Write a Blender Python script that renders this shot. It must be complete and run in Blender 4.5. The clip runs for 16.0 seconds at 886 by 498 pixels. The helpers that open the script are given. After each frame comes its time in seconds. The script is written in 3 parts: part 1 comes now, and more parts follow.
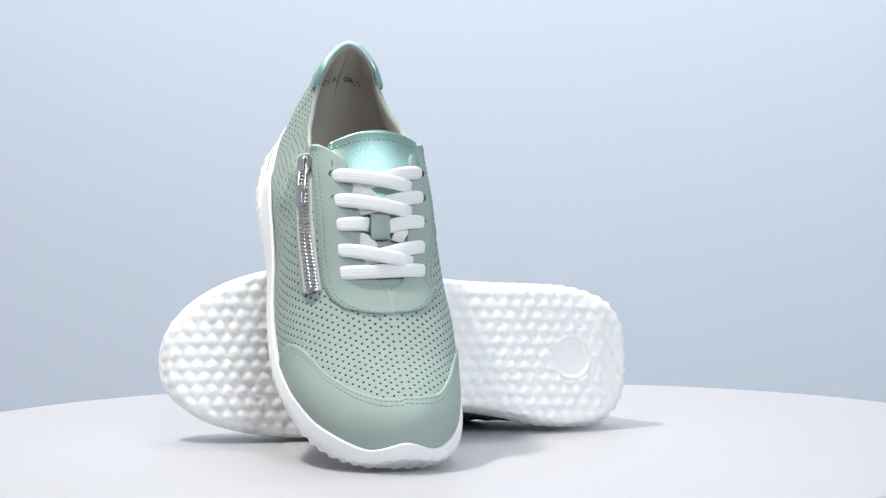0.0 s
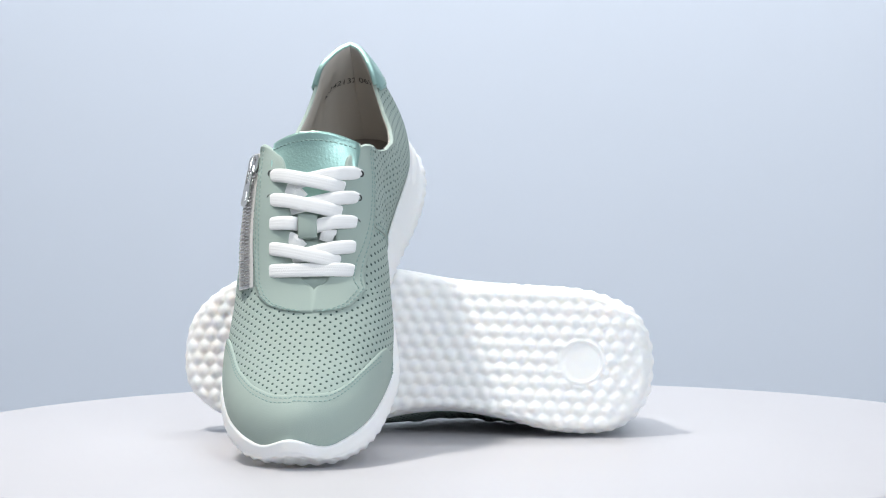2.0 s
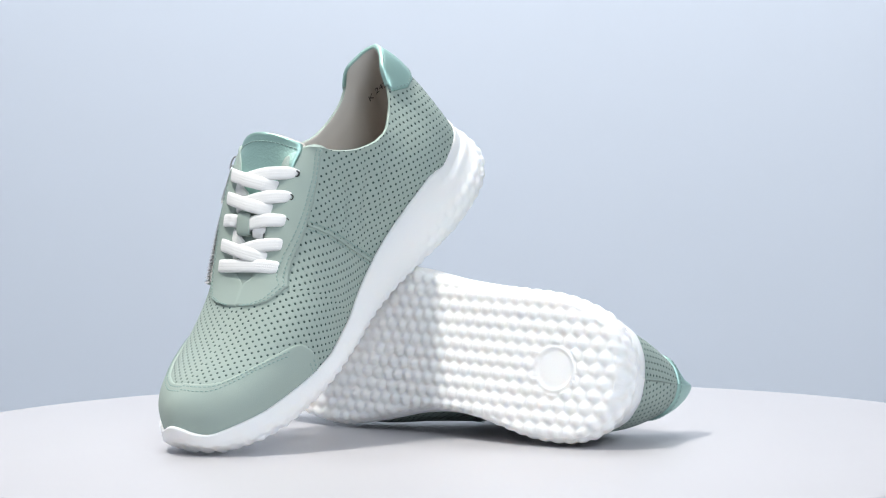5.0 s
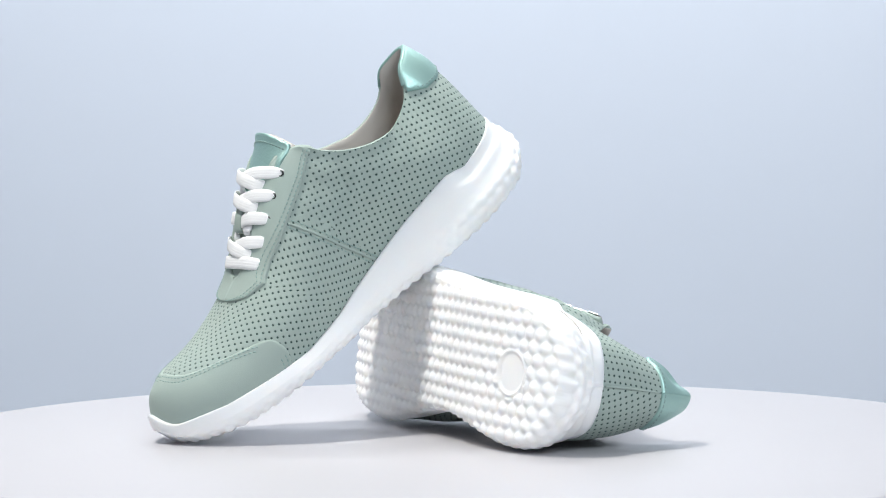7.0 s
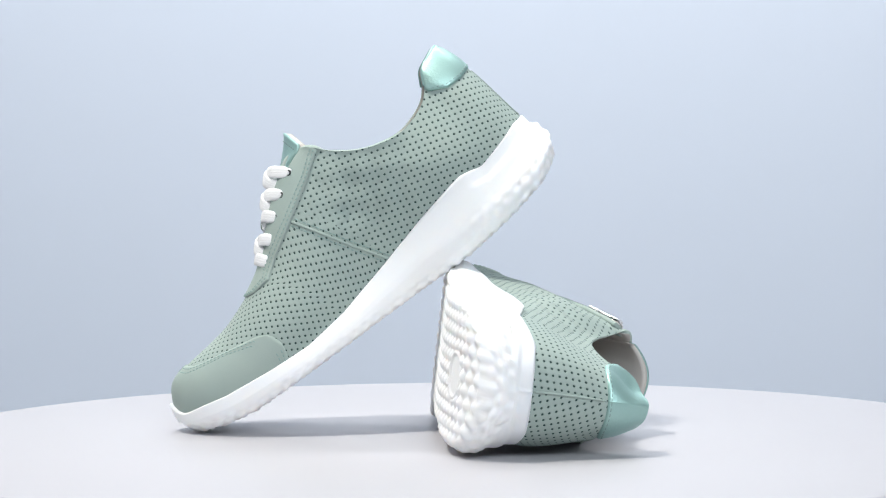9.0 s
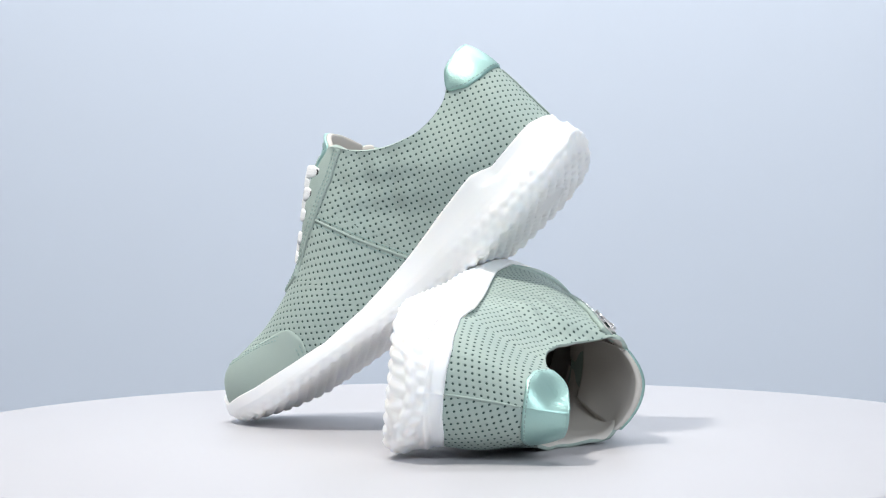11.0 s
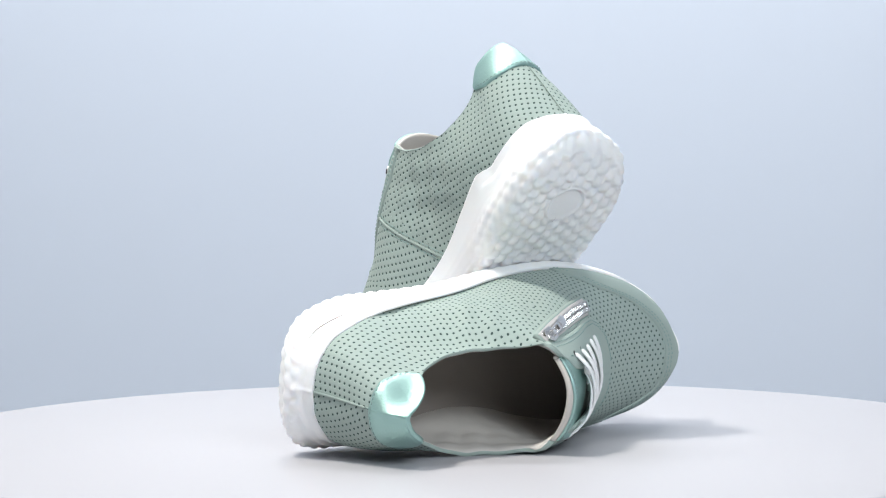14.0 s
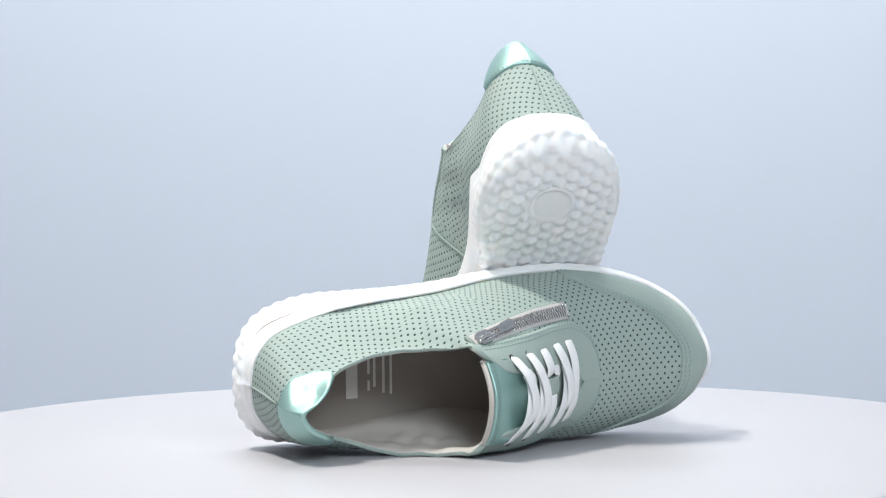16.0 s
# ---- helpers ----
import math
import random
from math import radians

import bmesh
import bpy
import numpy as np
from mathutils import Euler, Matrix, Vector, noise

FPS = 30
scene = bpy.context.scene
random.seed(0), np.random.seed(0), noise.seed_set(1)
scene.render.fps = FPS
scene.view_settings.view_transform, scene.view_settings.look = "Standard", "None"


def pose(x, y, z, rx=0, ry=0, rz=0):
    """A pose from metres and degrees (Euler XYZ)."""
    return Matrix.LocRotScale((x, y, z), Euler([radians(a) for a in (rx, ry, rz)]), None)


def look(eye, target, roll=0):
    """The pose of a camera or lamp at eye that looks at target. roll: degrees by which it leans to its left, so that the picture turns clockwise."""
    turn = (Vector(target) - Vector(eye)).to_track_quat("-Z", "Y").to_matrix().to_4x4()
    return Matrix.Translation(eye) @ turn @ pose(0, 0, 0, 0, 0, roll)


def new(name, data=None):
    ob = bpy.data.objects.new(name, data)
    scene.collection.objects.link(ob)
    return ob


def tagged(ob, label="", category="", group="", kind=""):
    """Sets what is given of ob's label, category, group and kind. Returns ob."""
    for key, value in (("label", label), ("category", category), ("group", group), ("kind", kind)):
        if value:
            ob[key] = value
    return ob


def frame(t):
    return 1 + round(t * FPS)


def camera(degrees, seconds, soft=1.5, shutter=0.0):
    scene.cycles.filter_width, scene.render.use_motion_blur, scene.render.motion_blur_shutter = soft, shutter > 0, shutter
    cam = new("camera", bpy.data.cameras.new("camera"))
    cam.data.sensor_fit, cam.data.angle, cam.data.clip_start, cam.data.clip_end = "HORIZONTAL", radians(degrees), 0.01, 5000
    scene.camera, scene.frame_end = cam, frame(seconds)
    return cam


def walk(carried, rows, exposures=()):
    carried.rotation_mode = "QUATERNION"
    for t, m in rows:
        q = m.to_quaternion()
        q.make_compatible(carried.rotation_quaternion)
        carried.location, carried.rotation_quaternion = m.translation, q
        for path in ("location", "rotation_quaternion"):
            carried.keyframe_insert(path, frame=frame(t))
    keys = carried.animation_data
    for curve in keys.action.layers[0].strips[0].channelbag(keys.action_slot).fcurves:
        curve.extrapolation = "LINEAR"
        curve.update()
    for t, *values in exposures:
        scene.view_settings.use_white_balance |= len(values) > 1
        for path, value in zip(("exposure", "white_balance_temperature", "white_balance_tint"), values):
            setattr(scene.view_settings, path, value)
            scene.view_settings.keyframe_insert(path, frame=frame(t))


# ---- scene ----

# ------------------------------------------------------------------ camera
cam = camera(20.65, 16.0, soft=1.15)
EYE = pose(0, -1.45, 0.1703, 0, 0, -0.193) @ pose(0, 0, 0, 90 - 2.264) @ pose(0, 0, 0, 0, 0, -0.40)
walk(cam, [(0.0, EYE), (16.0, EYE)])

# ------------------------------------------------------------------ light
world = bpy.data.worlds.new("studio")
scene.world = world
world.use_nodes = True
bg = world.node_tree.nodes["Background"]
bg.inputs[0].default_value = (0.88, 0.93, 1.0, 1)
bg.inputs[1].default_value = 0.2


def softbox(name, eye, target, sx, sy, watts, colour=(1, 1, 1), spread=180):
    lamp = bpy.data.lights.new(name, "AREA")
    lamp.shape, lamp.size, lamp.size_y = "RECTANGLE", sx, sy
    lamp.energy, lamp.color, lamp.spread = watts, colour, radians(spread)
    ob = new(name, lamp)
    ob.matrix_world = look(eye, target)
    return ob


softbox("key_softbox", (-0.66, -0.27, 1.80), (0, 0, 0.05), 0.16, 0.16, 4.8, (1.0, 0.965, 0.90), 75)
softbox("fill_softbox", (0.7, -1.9, 1.2), (0, 0, 0.1), 0.9, 0.8, 25, (0.86, 0.935, 1.0))
softbox("top_softbox", (0.15, 0.1, 2.1), (0, 0.0, 0.0), 1.2, 0.9, 4.5, (0.97, 0.985, 1.0))
softbox("backdrop_softbox", (0.1, 0.95, 2.0), (0.05, 2.1, 0.5), 1.6, 0.4, 47, (0.95, 0.97, 0.985))
scene.view_settings.exposure = 0.13


# ------------------------------------------------------------------ materials
def mat(name, colour, rough=0.5, metal=0.0, **kw):
    m = bpy.data.materials.new(name)
    m.use_nodes = True
    nt = m.node_tree
    b = nt.nodes["Principled BSDF"]
    b.inputs["Base Color"].default_value = (*colour, 1)
    b.inputs["Roughness"].default_value = rough
    b.inputs["Metallic"].default_value = metal
    for k, v in kw.items():
        b.inputs[k.replace("_", " ")].default_value = v
    return m


def grain(m, scale, bump, tint, amount, coarse=40.0, distance=0.0004):
    """Two scales of noise: colour drift and fine relief."""
    nt = m.node_tree
    n, l = nt.nodes, nt.links
    b = n["Principled BSDF"]
    tc = n.new("ShaderNodeTexCoord")
    big = n.new("ShaderNodeTexNoise")
    big.inputs["Scale"].default_value, big.inputs["Detail"].default_value = coarse, 3
    fine = n.new("ShaderNodeTexNoise")
    fine.inputs["Scale"].default_value, fine.inputs["Detail"].default_value = scale, 4
    l.new(tc.outputs["Object"], big.inputs["Vector"])
    l.new(tc.outputs["Object"], fine.inputs["Vector"])
    mix = n.new("ShaderNodeMix")
    mix.data_type = "RGBA"
    mix.inputs["A"].default_value = b.inputs["Base Color"].default_value
    mix.inputs["B"].default_value = (*tint, 1)
    mul = n.new("ShaderNodeMath")
    mul.operation = "MULTIPLY"
    mul.inputs[1].default_value = amount
    l.new(big.outputs["Fac"], mul.inputs[0])
    l.new(mul.outputs[0], mix.inputs["Factor"])
    l.new(mix.outputs["Result"], b.inputs["Base Color"])
    bp = n.new("ShaderNodeBump")
    bp.inputs["Strength"].default_value, bp.inputs["Distance"].default_value = bump, distance
    l.new(fine.outputs["Fac"], bp.inputs["Height"])
    l.new(bp.outputs["Normal"], b.inputs["Normal"])
    return m


M_TABLE = grain(mat("white_laminate", (0.48, 0.47, 0.492), 0.42), 900, 0.08, (0.455, 0.445, 0.468), 0.6, 6)
M_WALL = grain(mat("pale_blue_wall", (0.655, 0.70, 0.78), 0.9), 200, 0.1, (0.635, 0.685, 0.765), 0.5, 2)
M_PAINT = grain(mat("white_wall_paint", (0.78, 0.79, 0.80), 0.9), 180, 0.1, (0.74, 0.75, 0.77), 0.5, 2)
M_FLOOR = grain(mat("grey_floor", (0.42, 0.43, 0.45), 0.6), 120, 0.1, (0.36, 0.37, 0.39), 0.6, 3)
M_BAND = grain(mat("grey_edge_band", (0.34, 0.35, 0.37), 0.5), 600, 0.1, (0.30, 0.31, 0.33), 0.5, 8)
M_SOLE = grain(mat("white_foam_rubber", (0.93, 0.93, 0.93), 0.6, Subsurface_Weight=0.6, Subsurface_Scale=0.007, Subsurface_Radius=(1.0, 0.9, 0.8)), 1500, 0.12, (0.88, 0.88, 0.875), 0.5, 30)
M_NUBUCK = grain(mat("mint_nubuck", (0.325, 0.408, 0.378), 0.78), 1800, 0.25, (0.375, 0.44, 0.392), 0.85, 38)
M_PERF = grain(mat("mint_perforated_nubuck", (0.325, 0.408, 0.378), 0.78), 1800, 0.25, (0.375, 0.44, 0.392), 0.85, 38)
M_METALLIC = grain(mat("metallic_mint_leather", (0.34, 0.535, 0.495), 0.45, 0.75), 700, 0.5, (0.42, 0.61, 0.565), 0.7, 60)
M_LINING = grain(mat("beige_lining", (0.62, 0.585, 0.54), 0.8), 1600, 0.2, (0.56, 0.525, 0.48), 0.7, 40)
M_LACE = grain(mat("white_cotton", (0.90, 0.90, 0.90), 0.85), 2600, 0.4, (0.85, 0.85, 0.85), 0.6, 300)
M_STEEL = grain(mat("nickel", (0.82, 0.81, 0.80), 0.2, 1.0), 1200, 0.1, (0.7, 0.69, 0.68), 0.5, 200)
M_EYELET = mat("black_enamel", (0.02, 0.02, 0.02), 0.4)
M_TAPE = grain(mat("zip_tape", (0.58, 0.56, 0.545), 0.8), 2400, 0.4, (0.52, 0.51, 0.50), 0.6, 200)
M_FOOTBED = grain(mat("footbed_leather", (0.33, 0.295, 0.265), 0.7), 1500, 0.2, (0.28, 0.25, 0.22), 0.7, 40)
M_PRINT = mat("white_print", (0.75, 0.73, 0.70), 0.6)
M_THREAD = mat("mint_thread", (0.27, 0.38, 0.35), 0.7)


def perforate(m, cell_u=4.9, cell_v=5.8, radius=0.69):
    """Punched holes, two to a cell, on the leather's own unwrapped millimetres."""
    nt = m.node_tree
    n, l = nt.nodes, nt.links
    b = n["Principled BSDF"]
    uv = n.new("ShaderNodeUVMap")
    uv.uv_map = "UVMap"
    found = []
    for shift in (0.0, 0.5):
        a = n.new("ShaderNodeVectorMath")
        a.operation = "MULTIPLY_ADD"
        a.inputs[1].default_value, a.inputs[2].default_value = (1 / cell_u, 1 / cell_v, 0), (shift, shift, 0)
        l.new(uv.outputs[0], a.inputs[0])
        c = n.new("ShaderNodeVectorMath")
        c.operation = "FRACTION"
        l.new(a.outputs[0], c.inputs[0])
        d = n.new("ShaderNodeVectorMath")
        d.operation = "MULTIPLY_ADD"
        d.inputs[1].default_value, d.inputs[2].default_value = (cell_u, cell_v, 0), (-cell_u / 2, -cell_v / 2, 0)
        l.new(c.outputs[0], d.inputs[0])
        e = n.new("ShaderNodeVectorMath")
        e.operation = "LENGTH"
        l.new(d.outputs[0], e.inputs[0])
        found.append(e)
    near = n.new("ShaderNodeMath")
    near.operation = "MINIMUM"
    l.new(found[0].outputs["Value"], near.inputs[0])
    l.new(found[1].outputs["Value"], near.inputs[1])
    hole = n.new("ShaderNodeMapRange")
    hole.interpolation_type = "SMOOTHSTEP"
    hole.inputs["From Min"].default_value, hole.inputs["From Max"].default_value = radius - 0.16, radius + 0.12
    hole.inputs["To Min"].default_value, hole.inputs["To Max"].default_value = 1.0, 0.0
    l.new(near.outputs[0], hole.inputs["Value"])
    mix = n.new("ShaderNodeMix")
    mix.data_type = "RGBA"
    mix.inputs["B"].default_value = (0.028, 0.06, 0.056, 1)
    source = b.inputs["Base Color"].links[0].from_socket
    l.new(source, mix.inputs["A"])
    l.new(hole.outputs[0], mix.inputs["Factor"])
    l.new(mix.outputs["Result"], b.inputs["Base Color"])
    dip = n.new("ShaderNodeMapRange")
    dip.interpolation_type = "SMOOTHSTEP"
    dip.inputs["From Min"].default_value, dip.inputs["From Max"].default_value = radius * 0.5, radius + 0.55
    l.new(near.outputs[0], dip.inputs["Value"])
    bump = n.new("ShaderNodeBump")
    bump.inputs["Strength"].default_value, bump.inputs["Distance"].default_value = 0.5, 0.0006
    l.new(dip.outputs[0], bump.inputs["Height"])
    l.new(b.inputs["Normal"].links[0].from_socket, bump.inputs["Normal"])
    l.new(bump.outputs["Normal"], b.inputs["Normal"])


perforate(M_PERF)


def weave(m, pitch=1.15):
    """Herringbone ribs of a flat braid along its own length."""
    nt = m.node_tree
    n, l = nt.nodes, nt.links
    b = n["Principled BSDF"]
    uv = n.new("ShaderNodeUVMap")
    uv.uv_map = "UVMap"
    sep = n.new("ShaderNodeSeparateXYZ")
    l.new(uv.outputs[0], sep.inputs[0])

    def maths(op, a, c):
        k = n.new("ShaderNodeMath")
        k.operation = op
        for i, w in enumerate((a, c)):
            if w is None:
                continue
            if isinstance(w, float):
                k.inputs[i].default_value = w
            else:
                l.new(w, k.inputs[i])
        return k.outputs[0]

    strand = maths("PINGPONG", sep.outputs["Y"], 1.05)
    along = maths("ADD", sep.outputs["X"], maths("MULTIPLY", strand, 0.9))
    rib = maths("SINE", maths("MULTIPLY", along, 2 * math.pi / pitch), None)
    groove = maths("SINE", maths("MULTIPLY", strand, 3.0), None)
    height = maths("ADD", maths("MULTIPLY", rib, 0.5), groove)
    bump = n.new("ShaderNodeBump")
    bump.inputs["Strength"].default_value, bump.inputs["Distance"].default_value = 0.25, 0.0003
    l.new(height, bump.inputs["Height"])
    l.new(b.inputs["Normal"].links[0].from_socket, bump.inputs["Normal"])
    l.new(bump.outputs["Normal"], b.inputs["Normal"])


weave(M_LACE)


# ------------------------------------------------------------------ mesh helpers
def mesh_object(name, verts, faces, material, parent=None, smooth=True, uv=None):
    me = bpy.data.meshes.new(name)
    me.from_pydata([tuple(map(float, p)) for p in verts], [], [tuple(int(i) for i in f) for f in faces])
    if smooth:
        me.polygons.foreach_set("use_smooth", [True] * len(me.polygons))
    if uv is not None:
        layer = me.uv_layers.new(name="UVMap")
        loops = np.empty(len(me.loops), dtype=np.int32)
        me.loops.foreach_get("vertex_index", loops)
        layer.data.foreach_set("uv", np.asarray(uv, dtype=np.float32)[loops].ravel())
    me.materials.append(material)
    me.update()
    ob = new(name, me)
    if parent is not None:
        ob.parent = parent
    return ob


def grid_faces(nu, nv, closed_u=False, start=0, flip=False):
    f = []
    for i in range(nu if closed_u else nu - 1):
        for j in range(nv - 1):
            a, b = start + i * nv + j, start + ((i + 1) % nu) * nv + j
            q = (a, b, b + 1, a + 1)
            f.append(q[::-1] if flip else q)
    return f


def unit(v):
    v = np.asarray(v, dtype=float)
    return v / np.maximum(np.linalg.norm(v, axis=-1, keepdims=True), 1e-9)


def curve_through(knots, n):
    """Smooth open curve (Catmull-Rom) through the knots, n points evenly along it."""
    k = np.asarray(knots, dtype=float)
    k = np.vstack([2 * k[0] - k[1], k, 2 * k[-1] - k[-2]])
    out = []
    for i in range(1, len(k) - 2):
        p0, p1, p2, p3 = k[i - 1 : i + 3]
        for t in np.linspace(0, 1, 24, endpoint=False):
            out.append(0.5 * (2 * p1 + (p2 - p0) * t + (2 * p0 - 5 * p1 + 4 * p2 - p3) * t * t + (3 * p1 - p0 - 3 * p2 + p3) * t**3))
    out.append(k[-2])
    out = np.array(out)
    d = np.concatenate([[0], np.cumsum(np.linalg.norm(np.diff(out, axis=0), axis=1))])
    s = np.linspace(0, d[-1], n)
    return np.stack([np.interp(s, d, out[:, c]) for c in range(out.shape[1])], 1)


# ------------------------------------------------------------------ the shoe's shape (millimetres; x heel to toe, z up, zip on the -y side)
OUTER = [(-3, -5), (0, -24), (9, -38.5), (24, -46.2), (45, -50.8), (80, -51.5), (118, -54), (150, -58.5), (190, -61), (220, -58.5), (247, -51), (267, -40), (279, -28), (285.5, -15)]
INNER = [(287.2, -3), (285.2, 9), (278, 21), (261, 32.5), (236, 39.5), (206, 42), (172, 36.5), (142, 29), (115, 26.5), (84, 30), (54, 36), (28, 36), (11, 29.5), (0, 14)]
BOT_X = [-4, 1, 19, 45, 79, 93, 242, 262, 276, 284, 290]
BOT_Z = [26, 17.2, 8.6, 3.0, -1.8, -2.2, -1.6, 1.6, 6, 11, 19]
TOP_X = [-4, 6, 27, 45, 60, 68, 94, 126, 163, 193, 220, 252, 272, 290]
HEEL_IN = (4.6, 3.6, 3.6)
TOP_Z = [47, 46.5, 42, 38, 40.5, 39, 33, 24, 15, 11.5, 13, 16, 20, 25]


def outline(n):
    ring = curve_through(OUTER + INNER + [OUTER[0]], n + 1)[:-1]
    return ring


def ring_normals(ring):
    """Outward normals of a closed plan outline."""
    t = unit(np.roll(ring, -1, 0) - np.roll(ring, 1, 0))
    n = np.stack([t[:, 1], -t[:, 0]], 1)
    return n if (n * (ring - ring.mean(0))).sum() > 0 else -n


def heel_in(ring, nor):
    """How far the heel cup draws in towards its top, by the side it faces."""
    w = 1 - smoothstep(ring[:, 0], 30, 85)
    return w * (HEEL_IN[0] * np.maximum(-nor[:, 1], 0) + HEEL_IN[1] * np.maximum(nor[:, 1], 0) + HEEL_IN[2] * np.maximum(-nor[:, 0], 0))


def sole_top(x, y):
    z = np.interp(x, TOP_X, TOP_Z)
    # the toe bumper rises in a soft wave at the tip
    front = np.clip((x - 255) / 30, 0, 1)
    return z + front * (6.0 * np.exp(-((y + 4) / 12) ** 2) - 2.0 * np.exp(-((np.abs(y + 4) - 22) / 9) ** 2))


def domes(x, y, pitch=8.6):
    """Rounded lugs on a hexagonal lattice, 0 in the joints and 1 on the crowns."""
    a = np.stack([x / pitch, y / (pitch * 0.866)], -1)
    best = np.full(np.shape(x), 9.0)
    row = np.floor(a[..., 1])
    for dr in (0, 1):
        r = row + dr
        shift = 0.5 * np.mod(r, 2)
        col = np.round(a[..., 0] - shift)
        d = np.hypot(x - (col + shift) * pitch, y - r * pitch * 0.866)
        best = np.minimum(best, d)
    return (0.5 + 0.5 * np.cos(np.pi * np.clip(best / (pitch * 0.6), 0, 1))) ** 0.7


MEDAL = (38.0, -6.0)


def sole_mesh(mirror, parent):
    n, inner = 420, 46
    ring = outline(n)
    nor = ring_normals(ring)
    spine = np.stack([np.clip(ring[:, 0], 38, 245), np.full(n, -5.0)], 1)
    rows = []
    for q in np.linspace(0.0, 1, inner):
        base = ring - nor * 4.6
        p = spine + (base - spine) * q
        z = np.interp(p[:, 0], BOT_X, BOT_Z)
        rim = np.clip((q - 0.8) / 0.2, 0, 1)
        z = z + 0.5 * rim**2
        d = domes(p[:, 0], p[:, 1])
        r = np.hypot(p[:, 0] - MEDAL[0], p[:, 1] - MEDAL[1])
        d = np.where(r < 14.5, 0.25 + 0.55 * np.exp(-((r - 12.6) / 0.9) ** 2), d)
        rows.append(np.column_stack([p, z + 0.8 - 2.3 * d]))
    zb, zt = np.interp(ring[:, 0], BOT_X, BOT_Z), sole_top(ring[:, 0], ring[:, 1])
    along = np.concatenate([[0], np.cumsum(np.linalg.norm(np.diff(ring, axis=0), axis=1))])
    along = along * (round(along[-1] / 8.6) * 8.6 / along[-1])
    ks = np.concatenate([np.linspace(0.03, 0.62, 26), np.linspace(0.66, 0.98, 9), [1.0, 0.99, 0.8]])
    extra = [0] * 35 + [0.7, 1.5, 4.2]
    for k, more in zip(ks, extra):
        inset = np.interp(k, [0, 0.06, 0.14, 0.25, 0.4, 0.55, 0.8, 1.0], [3.9, 2.7, 1.6, 0.8, 0.2, 0.2, 1.0, 1.7]) + more
        z = zb + 0.6 + (zt - zb - 0.6) * k
        inset = inset + heel_in(ring, nor) * smoothstep(k, 0.18, 0.6)
        heel = smoothstep(-ring[:, 0], -105, -70) * (1 - smoothstep(z - zb, 13, 20)) if k > 0 else 0
        low = 1 - smoothstep(z - zb, 3.0, 7.0)
        amount = np.maximum(heel, low)
        d = domes(along, (z - zb) * 1.15)
        ledge = 2.0 * smoothstep(-ring[:, 0], -60, -45) * smoothstep(zt - z, 9.5, 8.0)
        p = ring - nor * (inset + ledge + (np.where(low > heel, 0.5, 0.1) - np.where(low > heel, 1.9, 1.2 + 0.5 * smoothstep(-ring[:, 0], -45, -15)) * d) * amount)[:, None]
        rows.append(np.column_stack([p, z - (0.8 * d if k < 0.05 else 0)]))
    v = np.stack(rows, 1).reshape(-1, 3) / 1000
    nv = len(rows)
    v[:, 1] *= mirror
    return mesh_object("outsole", v, grid_faces(n, nv, True, flip=mirror < 0), M_SOLE, parent)


# (position on the feather line, x) -> point of the top line (x, y, z), how flat the leather arrives there
LINE = [  # outline x, top x, |y|, z, flatness
    (1, 24, 0, 113, 0.0), (5, 27, 5.5, 112.2, 0.0), (12, 32, 10.5, 109.8, 0.0), (24, 39.5, 15.5, 105.5, 0.0), (34, 45, 19, 95, 0.0), (46, 54, 22.5, 87.5, 0.0), (60, 72, 27, 82.5, 0.0),
    (74, 92, 30, 86, 0.05), (84, 106, 31.5, 93, 0.1), (90, 114, 33, 99, 0.15), (95, 119.5, 35.5, 105, 0.25), (99, 123, 34, 109, 0.5), (103, 127.5, 29, 110.5, 0.75), (107, 133, 24, 110.5, 0.85), (112, 141, 18, 109, 0.9),
    (125, 162, 13.5, 93, 1.0), (140, 180, 11, 75.5, 1.0), (154, 191, 7.5, 66.5, 1.0), (166, 197, 0, 62, 1.0), (190, 212, 0, 54.5, 1.0), (215, 230, 0, 48, 1.0), (240, 246, 0, 45.3, 1.0),
    (262, 257, 0, 44, 1.0), (284, 264, 0, 42.8, 1.0),
]
LA = np.array(LINE, dtype=float)
NS, NQ = 760, 48


def smoothstep(x, a, b):
    t = np.clip((np.asarray(x, dtype=float) - a) / (b - a), 0, 1)
    return t * t * (3 - 2 * t)


